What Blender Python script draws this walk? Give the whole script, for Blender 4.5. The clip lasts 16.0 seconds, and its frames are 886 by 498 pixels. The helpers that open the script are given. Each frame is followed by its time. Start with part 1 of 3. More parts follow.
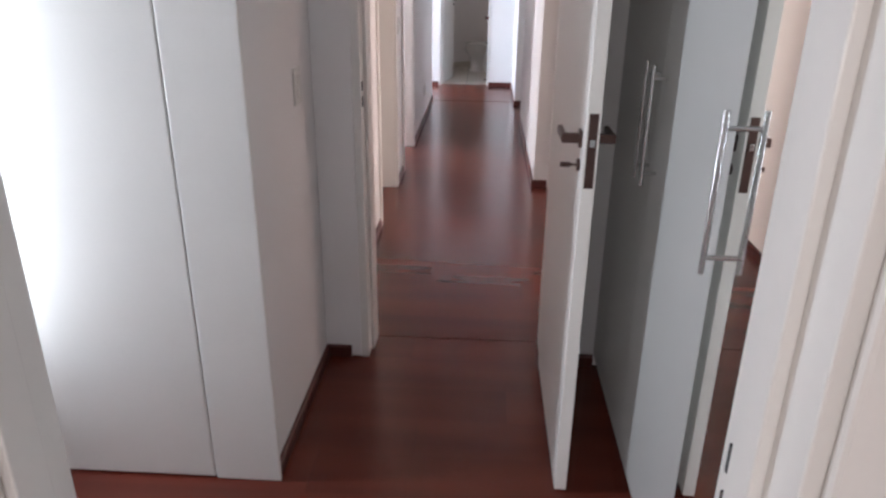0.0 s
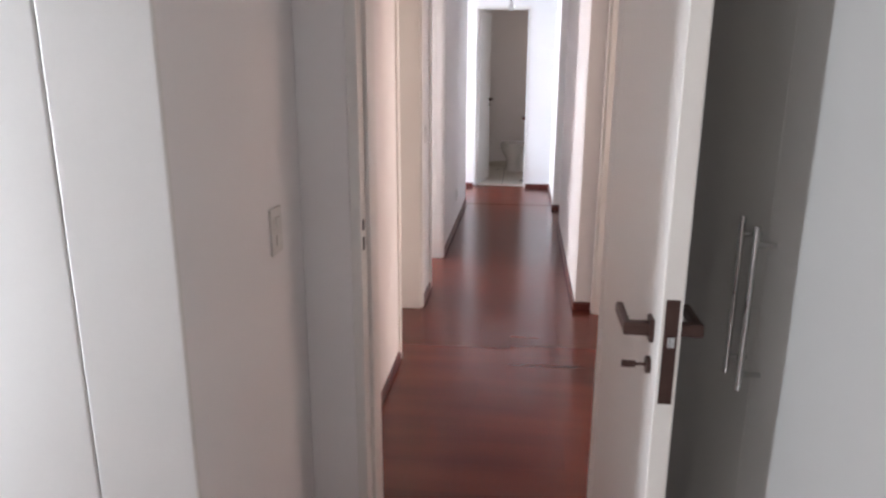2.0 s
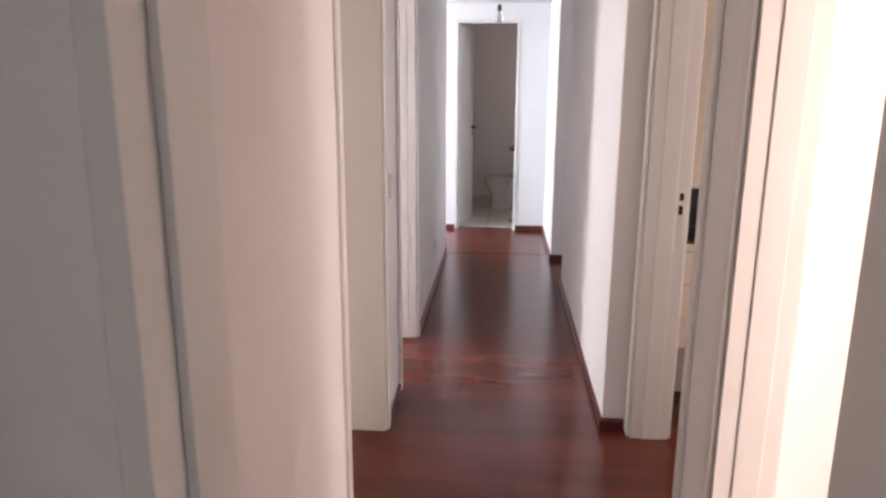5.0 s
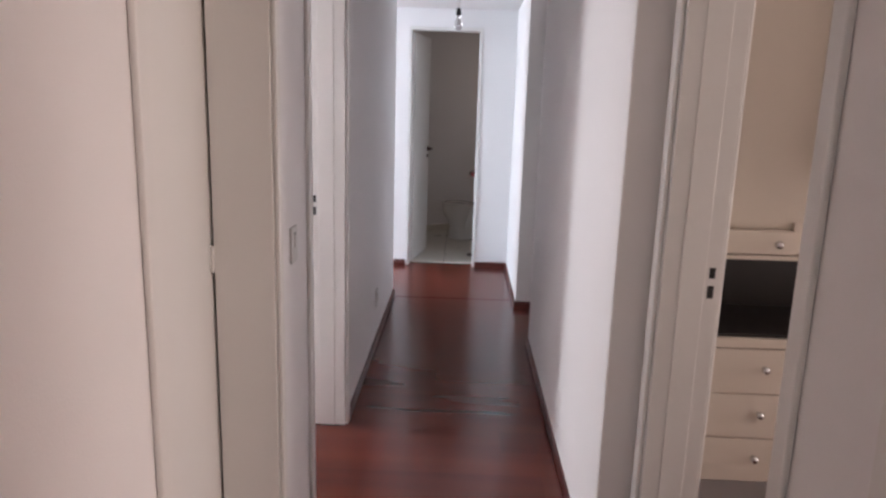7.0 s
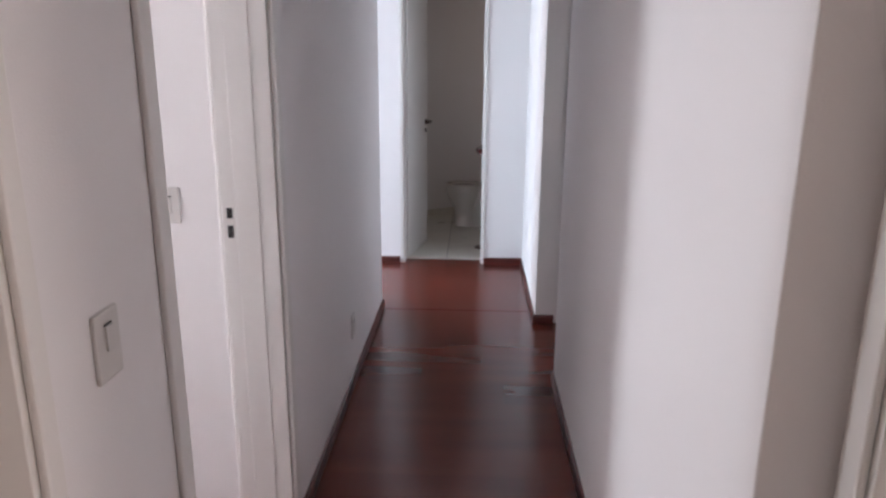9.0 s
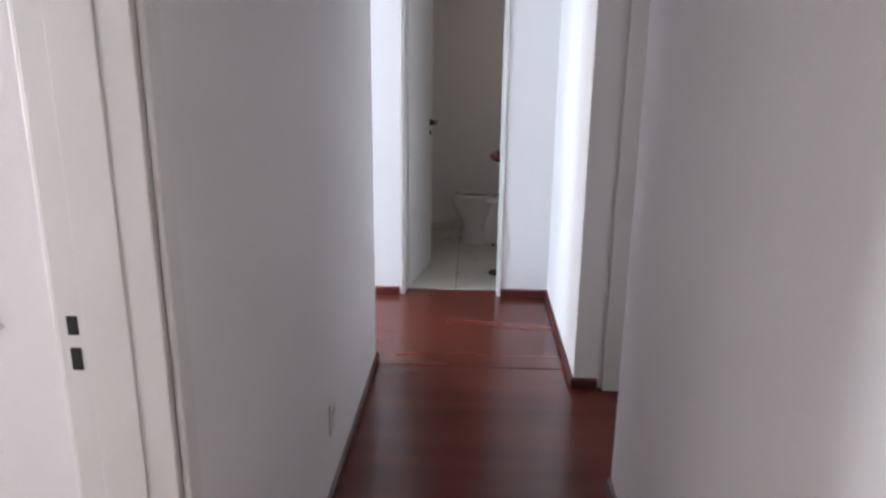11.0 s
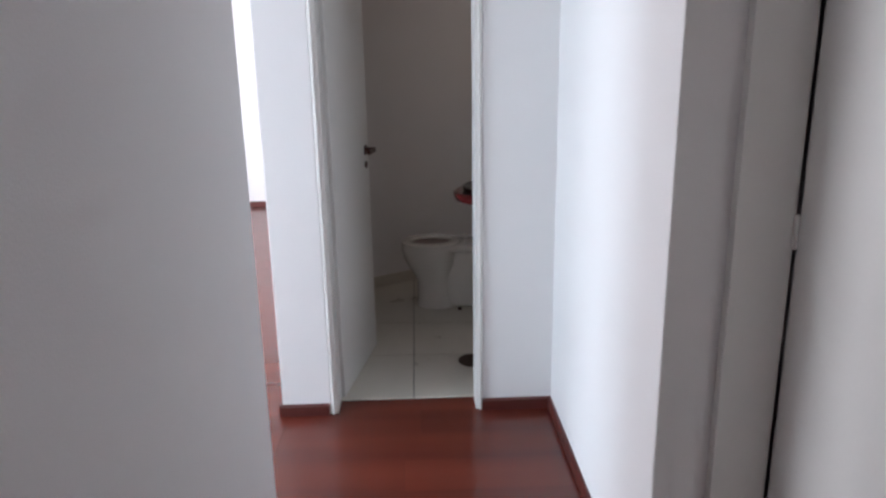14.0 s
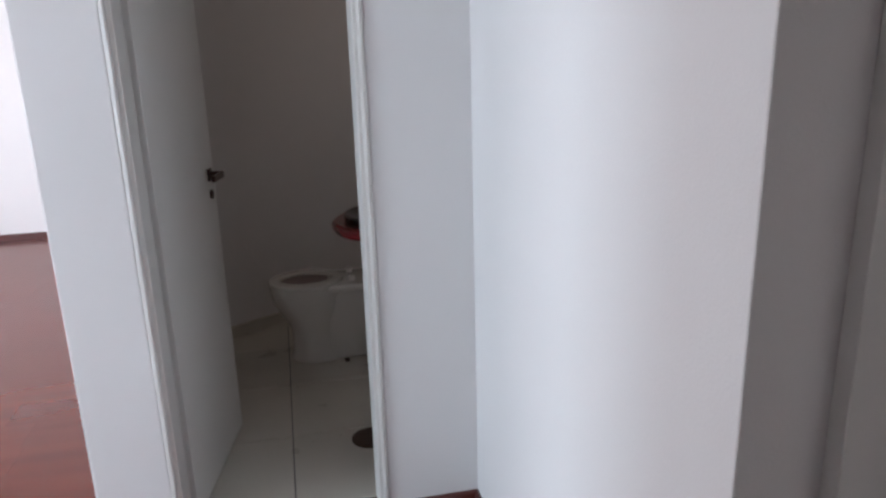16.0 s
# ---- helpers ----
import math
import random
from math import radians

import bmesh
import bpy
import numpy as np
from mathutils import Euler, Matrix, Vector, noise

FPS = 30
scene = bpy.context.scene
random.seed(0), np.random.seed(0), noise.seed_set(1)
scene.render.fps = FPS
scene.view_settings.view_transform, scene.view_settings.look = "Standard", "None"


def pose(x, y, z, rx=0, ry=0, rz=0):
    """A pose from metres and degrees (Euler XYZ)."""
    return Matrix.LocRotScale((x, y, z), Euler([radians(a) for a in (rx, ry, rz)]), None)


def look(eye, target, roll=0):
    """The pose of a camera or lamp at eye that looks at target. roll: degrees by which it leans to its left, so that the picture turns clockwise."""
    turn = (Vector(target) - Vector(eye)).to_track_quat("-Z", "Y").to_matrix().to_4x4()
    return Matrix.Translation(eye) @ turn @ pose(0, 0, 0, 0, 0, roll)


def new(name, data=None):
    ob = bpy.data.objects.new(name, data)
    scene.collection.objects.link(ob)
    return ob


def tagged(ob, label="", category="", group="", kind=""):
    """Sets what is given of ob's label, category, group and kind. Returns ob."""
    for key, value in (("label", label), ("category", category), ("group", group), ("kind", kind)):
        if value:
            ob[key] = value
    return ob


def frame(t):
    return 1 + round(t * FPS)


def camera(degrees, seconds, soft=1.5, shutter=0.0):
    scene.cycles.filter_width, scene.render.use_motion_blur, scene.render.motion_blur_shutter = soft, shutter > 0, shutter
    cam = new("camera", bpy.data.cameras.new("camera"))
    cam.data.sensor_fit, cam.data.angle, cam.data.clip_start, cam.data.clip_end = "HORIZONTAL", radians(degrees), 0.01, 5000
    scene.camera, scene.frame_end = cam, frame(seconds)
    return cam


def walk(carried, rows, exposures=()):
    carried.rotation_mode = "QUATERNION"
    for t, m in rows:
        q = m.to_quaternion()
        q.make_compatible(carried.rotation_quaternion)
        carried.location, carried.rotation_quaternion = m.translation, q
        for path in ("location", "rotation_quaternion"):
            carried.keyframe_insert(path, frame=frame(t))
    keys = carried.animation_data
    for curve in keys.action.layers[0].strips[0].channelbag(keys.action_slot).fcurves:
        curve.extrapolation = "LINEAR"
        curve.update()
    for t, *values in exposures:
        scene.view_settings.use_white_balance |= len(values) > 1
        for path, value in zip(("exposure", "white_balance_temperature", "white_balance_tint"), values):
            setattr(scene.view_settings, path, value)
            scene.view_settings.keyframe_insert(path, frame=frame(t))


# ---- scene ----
cam = camera(64.2, 16.0, soft=2.6)
PATH = [
    (0, (0.254, 0.131, 1.492), (0.153, 1.98, 0.737), 0.7),
    (0.5, (0.252, 0.235, 1.516), (0.152, 2.105, 0.814), 0.4),
    (1, (0.221, 0.355, 1.527), (0.151, 2.248, 0.886), -0.6),
    (1.5, (0.246, 0.547, 1.526), (0.091, 2.453, 0.941), -0.8),
    (2, (0.267, 0.716, 1.538), (0.052, 2.635, 1.017), 0.3),
    (2.5, (0.245, 0.905, 1.537), (0.016, 2.832, 1.053), -0.4),
    (3, (0.196, 1.13, 1.547), (0.063, 3.071, 1.082), -1.4),
    (3.5, (0.209, 1.363, 1.543), (0.065, 3.302, 1.071), 0.2),
    (4, (0.185, 1.586, 1.544), (-0.002, 3.521, 1.074), 1.0),
    (6.5, (0.125, 2.751, 1.531), (0.061, 4.699, 1.081), -0.1),
    (7, (0.171, 3.007, 1.544), (0.123, 4.961, 1.121), 1.7),
    (7.5, (0.188, 3.288, 1.53), (0.038, 5.237, 1.107), 0.9),
    (8, (0.189, 3.592, 1.519), (0.136, 5.535, 1.049), -1.3),
    (8.5, (0.235, 3.865, 1.513), (0.152, 5.8, 1.013), 0.0),
    (10.8, (0.12, 5.025, 1.496), (0.05, 6.952, 0.966), 1.1),
    (11, (0.121, 5.122, 1.487), (0.039, 7.048, 0.955), 0.6),
    (11.5, (0.075, 5.388, 1.479), (0.007, 7.315, 0.95), -2.0),
    (12, (0.115, 5.663, 1.459), (0.102, 7.592, 0.932), -1.2),
    (12.5, (0.143, 5.911, 1.454), (0.061, 7.848, 0.962), 0.1),
    (13, (0.108, 6.173, 1.456), (0.021, 8.109, 0.962), -0.9),
    (13.5, (0.062, 6.426, 1.461), (0.101, 8.361, 0.956), -1.4),
    (14, (0.059, 6.675, 1.452), (0.126, 8.604, 0.928), -1.0),
    (14.5, (0.064, 6.889, 1.463), (0.139, 8.815, 0.929), 0.1),
    (15, (0.022, 7.117, 1.45), (0.176, 9.04, 0.924), -0.5),
    (15.5, (0.044, 7.292, 1.413), (0.34, 9.202, 0.9), -1.8),
    (16, (0.081, 7.454, 1.429), (0.495, 9.335, 0.891), -1.7),
]
EXPOSURES = [(0, 0.93, 6300, 11), (1, 1.15, 6400, 11.5), (2, 1.1, 6550, 12), (3, 1.03, 6650, 12.5), (4, 1.1, 6700, 12.5), (6.5, 0.5, 6500, 12), (8.5, 0.4, 6300, 11.5),
             (10.8, 0.5, 6250, 8.5), (12.5, 0.5, 6250, 8), (13.5, 0.3, 6300, 8), (15, 0.1, 6350, 8), (16, -0.15, 6400, 8.5)]
walk(cam, [(t, look(eye, target, roll)) for t, eye, target, roll in PATH], EXPOSURES)

# ---------------------------------------------------------------- light
world = bpy.data.worlds.new("sky")
scene.world = world
world.use_nodes = True
wn = world.node_tree
sky = wn.nodes.new("ShaderNodeTexSky")
sky.sky_type, sky.sun_disc = "NISHITA", False
sky.sun_elevation, sky.sun_rotation = radians(48), radians(250)
wn.links.new(sky.outputs[0], wn.nodes["Background"].inputs[0])
wn.nodes["Background"].inputs[1].default_value = 0.12


def window_light(name, at, towards, wide, high, watts, colour=(0.93, 0.96, 1.0)):
    """An area lamp: daylight that enters through a window's opening, and the bathroom's added fill."""
    lamp = bpy.data.lights.new(name, "AREA")
    lamp.shape, lamp.size, lamp.size_y, lamp.energy, lamp.color = "RECTANGLE", wide, high, watts, colour
    ob = new(name, lamp)
    ob.matrix_world = look(at, towards)
    return ob


window_light("window_daylight_dressing", (-1.16, 1.768, 1.3), (0, 1.70, 1.2), 0.10, 1.6, 8.8, (0.84, 0.92, 1.0))
window_light("window_daylight_start", (-0.68, -2.58, 1.5), (0.1, 5, 1.1), 1.1, 1.2, 20, (1.0, 0.93, 0.89))
window_light("window_daylight_bedroom", (2.97, 1.50, 1.5), (0, 3.9, 1.0), 1.46, 1.2, 78, (1.0, 0.81, 0.72))
window_light("window_daylight_office", (2.97, 4.80, 1.5), (0, 4.6, 1.1), 0.45, 1.2, 14, (1.0, 0.85, 0.77))
window_light("window_daylight_study", (-3.37, 6.53, 1.5), (0, 5.5, 1.1), 0.55, 1.2, 50, (0.95, 0.955, 1.0))
window_light("window_daylight_living_side", (-4.37, 7.9, 1.5), (0, 9.2, 1.0), 1.4, 1.45, 105, (0.70, 0.86, 1.0))
window_light("window_daylight_living", (-4.37, 11.5, 1.5), (0, 9.6, 1.0), 2.9, 1.45, 160, (0.90, 0.92, 1.0))
# unseen fill lamp added to brighten the bathroom; the wall behind has no opening
window_light("fill_light_bathroom", (1.33, 10.9, 1.85), (-0.3, 10.6, 0.8), 0.5, 0.4, 1.7, (1.0, 0.82, 0.70))

# ---------------------------------------------------------------- materials


def material(name, colour, rough=0.5, metal=0.0, spread=0.06, scale=3.0, grain=0.0, grain_scale=150.0,
             coat=0.0, per_object=0.0, stretch=(1, 1, 1), rough_spread=0.08, specular=0.5, detail=4.0):
    """A painted, polished or grained surface: two scales of variation in colour and gloss, and a fine relief."""
    m = bpy.data.materials.new(name)
    m.use_nodes = True
    t = m.node_tree
    b = t.nodes["Principled BSDF"]
    b.inputs["Metallic"].default_value = metal
    b.inputs["Coat Weight"].default_value = coat
    b.inputs["Coat Roughness"].default_value = 0.12
    b.inputs["Specular IOR Level"].default_value = specular
    geo = t.nodes.new("ShaderNodeNewGeometry")
    mapping = t.nodes.new("ShaderNodeMapping")
    mapping.inputs["Scale"].default_value = stretch
    t.links.new(geo.outputs["Position"], mapping.inputs["Vector"])
    big, fine = t.nodes.new("ShaderNodeTexNoise"), t.nodes.new("ShaderNodeTexNoise")
    big.inputs["Scale"].default_value, big.inputs["Detail"].default_value = scale, detail
    fine.inputs["Scale"].default_value, fine.inputs["Detail"].default_value = grain_scale, min(detail, 3)
    for n in (big, fine):
        t.links.new(mapping.outputs[0], n.inputs["Vector"])
    mixed = t.nodes.new("ShaderNodeMath")
    mixed.operation = "ADD"
    part_of = t.nodes.new("ShaderNodeMath")
    part_of.operation, part_of.inputs[1].default_value = "MULTIPLY", 0.35
    t.links.new(fine.outputs["Fac"], part_of.inputs[0])
    t.links.new(big.outputs["Fac"], mixed.inputs[0])
    t.links.new(part_of.outputs[0], mixed.inputs[1])
    value = t.nodes.new("ShaderNodeMapRange")
    value.inputs["From Min"].default_value, value.inputs["From Max"].default_value = 0.35, 1.0
    value.inputs["To Min"].default_value, value.inputs["To Max"].default_value = 1 - spread, 1 + spread
    t.links.new(mixed.outputs[0], value.inputs["Value"])
    hsv = t.nodes.new("ShaderNodeHueSaturation")
    hsv.inputs["Color"].default_value = (*colour, 1)
    last = value.outputs[0]
    if per_object:
        info = t.nodes.new("ShaderNodeObjectInfo")
        each = t.nodes.new("ShaderNodeMapRange")
        each.inputs["To Min"].default_value, each.inputs["To Max"].default_value = 1 - per_object, 1 + per_object
        t.links.new(info.outputs["Random"], each.inputs["Value"])
        both = t.nodes.new("ShaderNodeMath")
        both.operation = "MULTIPLY"
        t.links.new(each.outputs[0], both.inputs[0])
        t.links.new(last, both.inputs[1])
        last = both.outputs[0]
    t.links.new(last, hsv.inputs["Value"])
    t.links.new(hsv.outputs[0], b.inputs["Base Color"])
    gloss = t.nodes.new("ShaderNodeMapRange")
    gloss.inputs["To Min"].default_value = max(rough - rough_spread, 0.01)
    gloss.inputs["To Max"].default_value = min(rough + rough_spread, 1)
    t.links.new(big.outputs["Fac"], gloss.inputs["Value"])
    t.links.new(gloss.outputs[0], b.inputs["Roughness"])
    if grain:
        bump = t.nodes.new("ShaderNodeBump")
        bump.inputs["Strength"].default_value, bump.inputs["Distance"].default_value = grain, 0.002
        t.links.new(fine.outputs["Fac"], bump.inputs["Height"])
        t.links.new(bump.outputs[0], b.inputs["Normal"])
    return m


PAINT = material("wall_paint", (0.855, 0.83, 0.825), 0.75, spread=0.025, scale=1.3, grain=0.25, grain_scale=220)
CEIL = material("ceiling_paint", (0.86, 0.845, 0.84), 0.85, spread=0.03, scale=1.1, grain=0.3, grain_scale=180)
GLOSS = material("door_enamel", (0.80, 0.775, 0.745), 0.38, spread=0.03, scale=2.0, grain=0.08, grain_scale=90)
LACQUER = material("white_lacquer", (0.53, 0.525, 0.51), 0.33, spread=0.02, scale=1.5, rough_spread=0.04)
MIRROR = material("mirror_silver", (0.86, 0.89, 0.87), 0.015, metal=1.0, spread=0.0, rough_spread=0.005)
GLASS_EDGE = material("green_glass_edge", (0.10, 0.17, 0.14), 0.2)
WOOD = material("red_brown_laminate", (0.118, 0.023, 0.014), 0.22, spread=0.2, scale=1.6, grain_scale=2.6,
                coat=0.1, per_object=0.10, stretch=(0.7, 5.0, 5.0), rough_spread=0.015, specular=0.42, detail=0.5)
JOINT = material("dark_board_joint", (0.03, 0.009, 0.007), 0.8, specular=0.1)
SKIRT = material("red_brown_skirting", (0.085, 0.017, 0.013), 0.36, spread=0.25, scale=3, grain=0.1, grain_scale=30, coat=0.1)
TILE = material("cream_floor_tile", (0.62, 0.58, 0.51), 0.3, spread=0.06, scale=4, per_object=0.03, grain=0.05)
GROUT = material("grey_grout", (0.13, 0.12, 0.11), 0.9, spread=0.2, scale=12)
CERAMIC = material("white_glazed_ceramic", (0.72, 0.69, 0.64), 0.12, spread=0.03, coat=0.4)
RED_STONE = material("dark_red_stone", (0.20, 0.022, 0.025), 0.2, spread=0.35, scale=30, coat=0.3)
DARK_STONE = material("dark_grey_stone", (0.03, 0.03, 0.032), 0.25, spread=0.3, scale=40)
BRONZE = material("aged_bronze", (0.075, 0.040, 0.034), 0.36, metal=0.55, spread=0.25, scale=20)
CHROME = material("chrome", (0.60, 0.60, 0.60), 0.16, metal=1.0, spread=0.03)
SLOT = material("lock_slot_black", (0.015, 0.013, 0.012), 0.6)
PLASTIC = material("white_plastic", (0.70, 0.68, 0.65), 0.35, spread=0.02)
BLACK = material("black_bakelite", (0.015, 0.015, 0.016), 0.4)
CREAM = material("cream_melamine", (0.70, 0.62, 0.53), 0.45, spread=0.03)
DARKWOOD = material("dark_brown_board", (0.022, 0.017, 0.015), 0.32, spread=0.3, scale=6)
DRAIN = material("tarnished_drain", (0.10, 0.065, 0.05), 0.45, metal=0.7, spread=0.3, scale=25)
# brown that paints the shade inside the white toilet bowl
WELL_SHADE = material("bowl_shade_brown", (0.17, 0.115, 0.10), 0.35, spread=0.2, scale=20)
BULB = material("clear_bulb_glass", (0.85, 0.85, 0.85), 0.05, specular=0.8)
BULB.node_tree.nodes["Principled BSDF"].inputs["Transmission Weight"].default_value = 0.85

# ---------------------------------------------------------------- mesh helpers


def box(bm, x0, x1, y0, y1, z0, z1, bevel=0.0):
    """A box between six planes; bevel rounds its edges."""
    made = bmesh.ops.create_cube(bm, size=1.0)["verts"]
    for v in made:
        v.co = Vector(((x0 + x1) / 2 + v.co.x * (x1 - x0), (y0 + y1) / 2 + v.co.y * (y1 - y0), (z0 + z1) / 2 + v.co.z * (z1 - z0)))
    if bevel:
        edges = list({e for v in made for e in v.link_edges})
        bmesh.ops.bevel(bm, geom=edges, offset=bevel, segments=2, affect="EDGES", profile=0.5)
    return bm


def boxes(*specs, bevel=0.0):
    bm = bmesh.new()
    for s in specs:
        box(bm, *s, bevel=bevel)
    return bm


def rod(bm, a, b, r, r2=None, sides=16, caps=True):
    """A round bar from a to b."""
    a, b = Vector(a), Vector(b)
    m = Matrix.Translation((a + b) / 2) @ (b - a).to_track_quat("Z", "Y").to_matrix().to_4x4()
    bmesh.ops.create_cone(bm, cap_ends=caps, segments=sides, radius1=r, radius2=r if r2 is None else r2, depth=(b - a).length, matrix=m)
    return bm


def lathe(bm, rings, sides=40, sx=1.0, sy=1.0, at=(0, 0, 0), shift=None):
    """Rings (radius, height) turned about z; shift moves a ring along x by height."""
    loops = []
    for k, (r, z) in enumerate(rings):
        dx = shift[k] if shift else 0.0
        loops.append([bm.verts.new((at[0] + dx + r * sx * math.cos(2 * math.pi * i / sides),
                                    at[1] + r * sy * math.sin(2 * math.pi * i / sides), at[2] + z)) for i in range(sides)])
    for low, up in zip(loops, loops[1:]):
        for i in range(sides):
            bm.faces.new((low[i], low[(i + 1) % sides], up[(i + 1) % sides], up[i]))
    bm.faces.new(loops[0][::-1])
    bm.faces.new(loops[-1])
    return bm


def mesh_of(name, bm, mat, smooth=False):
    bmesh.ops.recalc_face_normals(bm, faces=bm.faces)
    me = bpy.data.meshes.new(name)
    bm.to_mesh(me)
    bm.free()
    me.materials.append(mat)
    if smooth:
        for p in me.polygons:
            p.use_smooth = True
        me.set_sharp_from_angle(angle=radians(35))
    return me


def part(name, bm, mat, parent, label="", smooth=False):
    """One mesh under a thing or under a part."""
    ob = new(name, mesh_of(name, bm, mat, smooth))
    ob.parent = parent
    if label:
        tagged(ob, label)
    return ob


def thing(name, m=None, label="", category="", group="", kind=""):
    ob = new(name)
    ob.empty_display_size = 0.1
    if m is not None:
        ob.matrix_world = m
    return tagged(ob, label, category, group, kind)


def structure(name, bm, mat, label="", category=""):
    return tagged(new(name, mesh_of(name, bm, mat)), label, category, kind="structure")


# ---------------------------------------------------------------- plan (metres)
XL, XR0, XR1, XR2 = -0.345, 0.738, 0.628, 0.602   # corridor's faces: left, right beside the first doors, right narrow part, right far part
Y_WALL0, Y_WALL1, Y_WALL2, Y_END = 0.54, 1.860, 2.605, 9.400
TH, TE = 0.165, 0.13                                      # partition thickness
H, HC = 2.50, 2.285                               # ceilings of rooms and of the corridor
DOOR_H = 2.10

# ---------------------------------------------------------------- walls

def wall_run(name, along, c0, c1, a0, a1, gaps, label="smooth white painted plaster wall"):
    """A straight wall between the faces c0 and c1, from a0 to a1 along x or y, with doorways cut through it."""
    outline = [(a0, 0.0)]
    for g0, g1 in gaps:
        outline += [(g0, 0.0), (g0, DOOR_H + 0.03), (g1, DOOR_H + 0.03), (g1, 0.0)]
    outline += [(a1, 0.0), (a1, H), (a0, H)]
    bm = bmesh.new()
    near, far = ([bm.verts.new((a, c, z) if along == "x" else (c, a, z)) for a, z in outline] for c in (c0, c1))
    n = len(outline)
    bm.faces.new(near)
    bm.faces.new(far[::-1])
    for i in range(n):
        bm.faces.new((near[i], near[(i + 1) % n], far[(i + 1) % n], far[i]))
    bmesh.ops.recalc_face_normals(bm, faces=bm.faces)
    bmesh.ops.bevel(bm, geom=list(bm.edges), offset=0.004, segments=2, affect="EDGES", profile=0.5)
    return structure(name, bm, PAINT, label, "wall")


def wall(name, specs, label="smooth white painted plaster wall"):
    return structure(name, boxes(*specs, bevel=0.004), PAINT, label, "wall")


XB, XP = XL - TH, -0.347
# between the start room and the dressing passage, with a doorway
wall_run("wall_start_front", "x", Y_WALL0, 0.68, -2.2, 1.45, [(-0.176, 0.515)])
wall("wall_start_left", [(-2.33, -2.2, -2.6, 0.68, 0, H)])
wall("wall_start_right", [(1.45, 1.51, -2.6, 2.64, 0, H)])
wall("wall_start_back", [(-2.33, -1.25, -2.75, -2.6, 0, H), (-0.1, 1.58, -2.75, -2.6, 0, H), (-1.25, -0.1, -2.75, -2.6, 0, 0.9), (-1.25, -0.1, -2.75, -2.6, 2.1, H)])
# dressing passage
wall("wall_dressing_left", [(-1.30, -1.17, 0.68, 1.58, 0, H), (-1.30, -1.17, 1.82, 1.86, 0, H), (-1.30, -1.17, 1.58, 1.82, 0, 0.45), (-1.30, -1.17, 1.58, 1.82, 2.15, H)])
wall("wall_dressing_far", [(-1.30, XP, Y_WALL1, 2.775, 0, H)], "white painted wall at a passage corner")
wall_run("wall_corridor_start", "x", Y_WALL2, 2.775, XP, 1.45, [(-0.205, 0.555)])
# corridor, left side
wall_run("wall_corridor_left", "y", XB, XL, 2.775, 8.362, [(4.13, 4.94), (5.348, 6.132)])
# corridor, right side
wall_run("wall_corridor_right_1", "y", XR0, XR0 + TH, 2.775, 5.03, [(3.01, 3.845), (4.135, 4.972)])
wall("wall_corridor_right_2", [(XR1, XR0 + TH, 5.03, 7.335, 0, H)])
wall("wall_corridor_right_3", [(XR2, 0.870, 8.14, Y_END, 0, H)])
wall("wall_over_far_door", [(0.735, 0.735 + TH, 7.335, 8.14, DOOR_H + 0.03, H)])
# end wall with the bathroom doorway
wall_run("wall_corridor_end", "x", Y_END, Y_END + TE, -0.533, 1.35, [(-0.33, 0.313)])
# rooms behind the openings
# two unseen backing panels, added to stop light leaking round the closed doors
wall("light_block_left_door", [(-0.62, -0.565, 2.775, 5.02, 0, H)])
wall("light_block_right_door", [(0.955, 1.01, 5.59, 9.40, 0, H)])
wall("wall_study_far", [(-0.95, XB, 6.20, 6.85, 0, H)])
wall("wall_study_living", [(-4.53, XB, 6.85, 6.98, 0, H)])
wall("wall_study_near", [(-3.4, XB, 5.02, 5.15, 0, H)])
wall("wall_study_left", [(-3.53, -3.4, 5.02, 6.25, 0, H), (-3.53, -3.4, 6.81, 6.85, 0, H), (-3.53, -3.4, 6.25, 6.81, 0, 0.9), (-3.53, -3.4, 6.25, 6.81, 2.1, H)])
wall("wall_office_far", [(XR0 + TH, 3.1, 5.46, 5.59, 0, H)], "cream painted wall behind a built-in desk unit")
wall("wall_office_near", [(XR0 + TH, 3.0, 3.96, 4.07, 0, H)])
wall("wall_bedroom_near", [(XR0 + TH, 1.51, 2.64, 2.775, 0, H)])
wall("wall_bedroom_back", [(1.51, 3.13, 0.57, 0.7, 0, H)])
wall("wall_office_right", [(3.0, 3.13, 0.7, 0.75, 0, H), (3.0, 3.13, 2.25, 4.57, 0, H), (3.0, 3.13, 5.03, 5.59, 0, H), (3.0, 3.13, 0.75, 2.25, 0, 0.9), (3.0, 3.13, 0.75, 2.25, 2.1, H), (3.0, 3.13, 4.57, 5.03, 0, 0.9), (3.0, 3.13, 4.57, 5.03, 2.1, H)])
wall("wall_living_far", [(-4.4, -0.4, 13.90, 14.03, 0, H)])
wall("wall_living_left", [(-4.53, -4.4, 6.98, 7.18, 0, H), (-4.53, -4.4, 8.62, 10.03, 0, H), (-4.53, -4.4, 12.97, 14.03, 0, H), (-4.53, -4.4, 10.03, 12.97, 0, 0.75), (-4.53, -4.4, 10.03, 12.97, 2.25, H), (-4.53, -4.4, 7.18, 8.62, 0, 0.75), (-4.53, -4.4, 7.18, 8.62, 2.25, H)])
wall("wall_bathroom_left", [(-0.533, -0.403, Y_END + TE, 13.90, 0, H)])
wall("wall_bathroom_back", [(-0.403, 1.48, 11.65, 11.78, 0, H)])
wall("wall_bathroom_right", [(1.35, 1.48, Y_END + TE, 11.65, 0, H)])


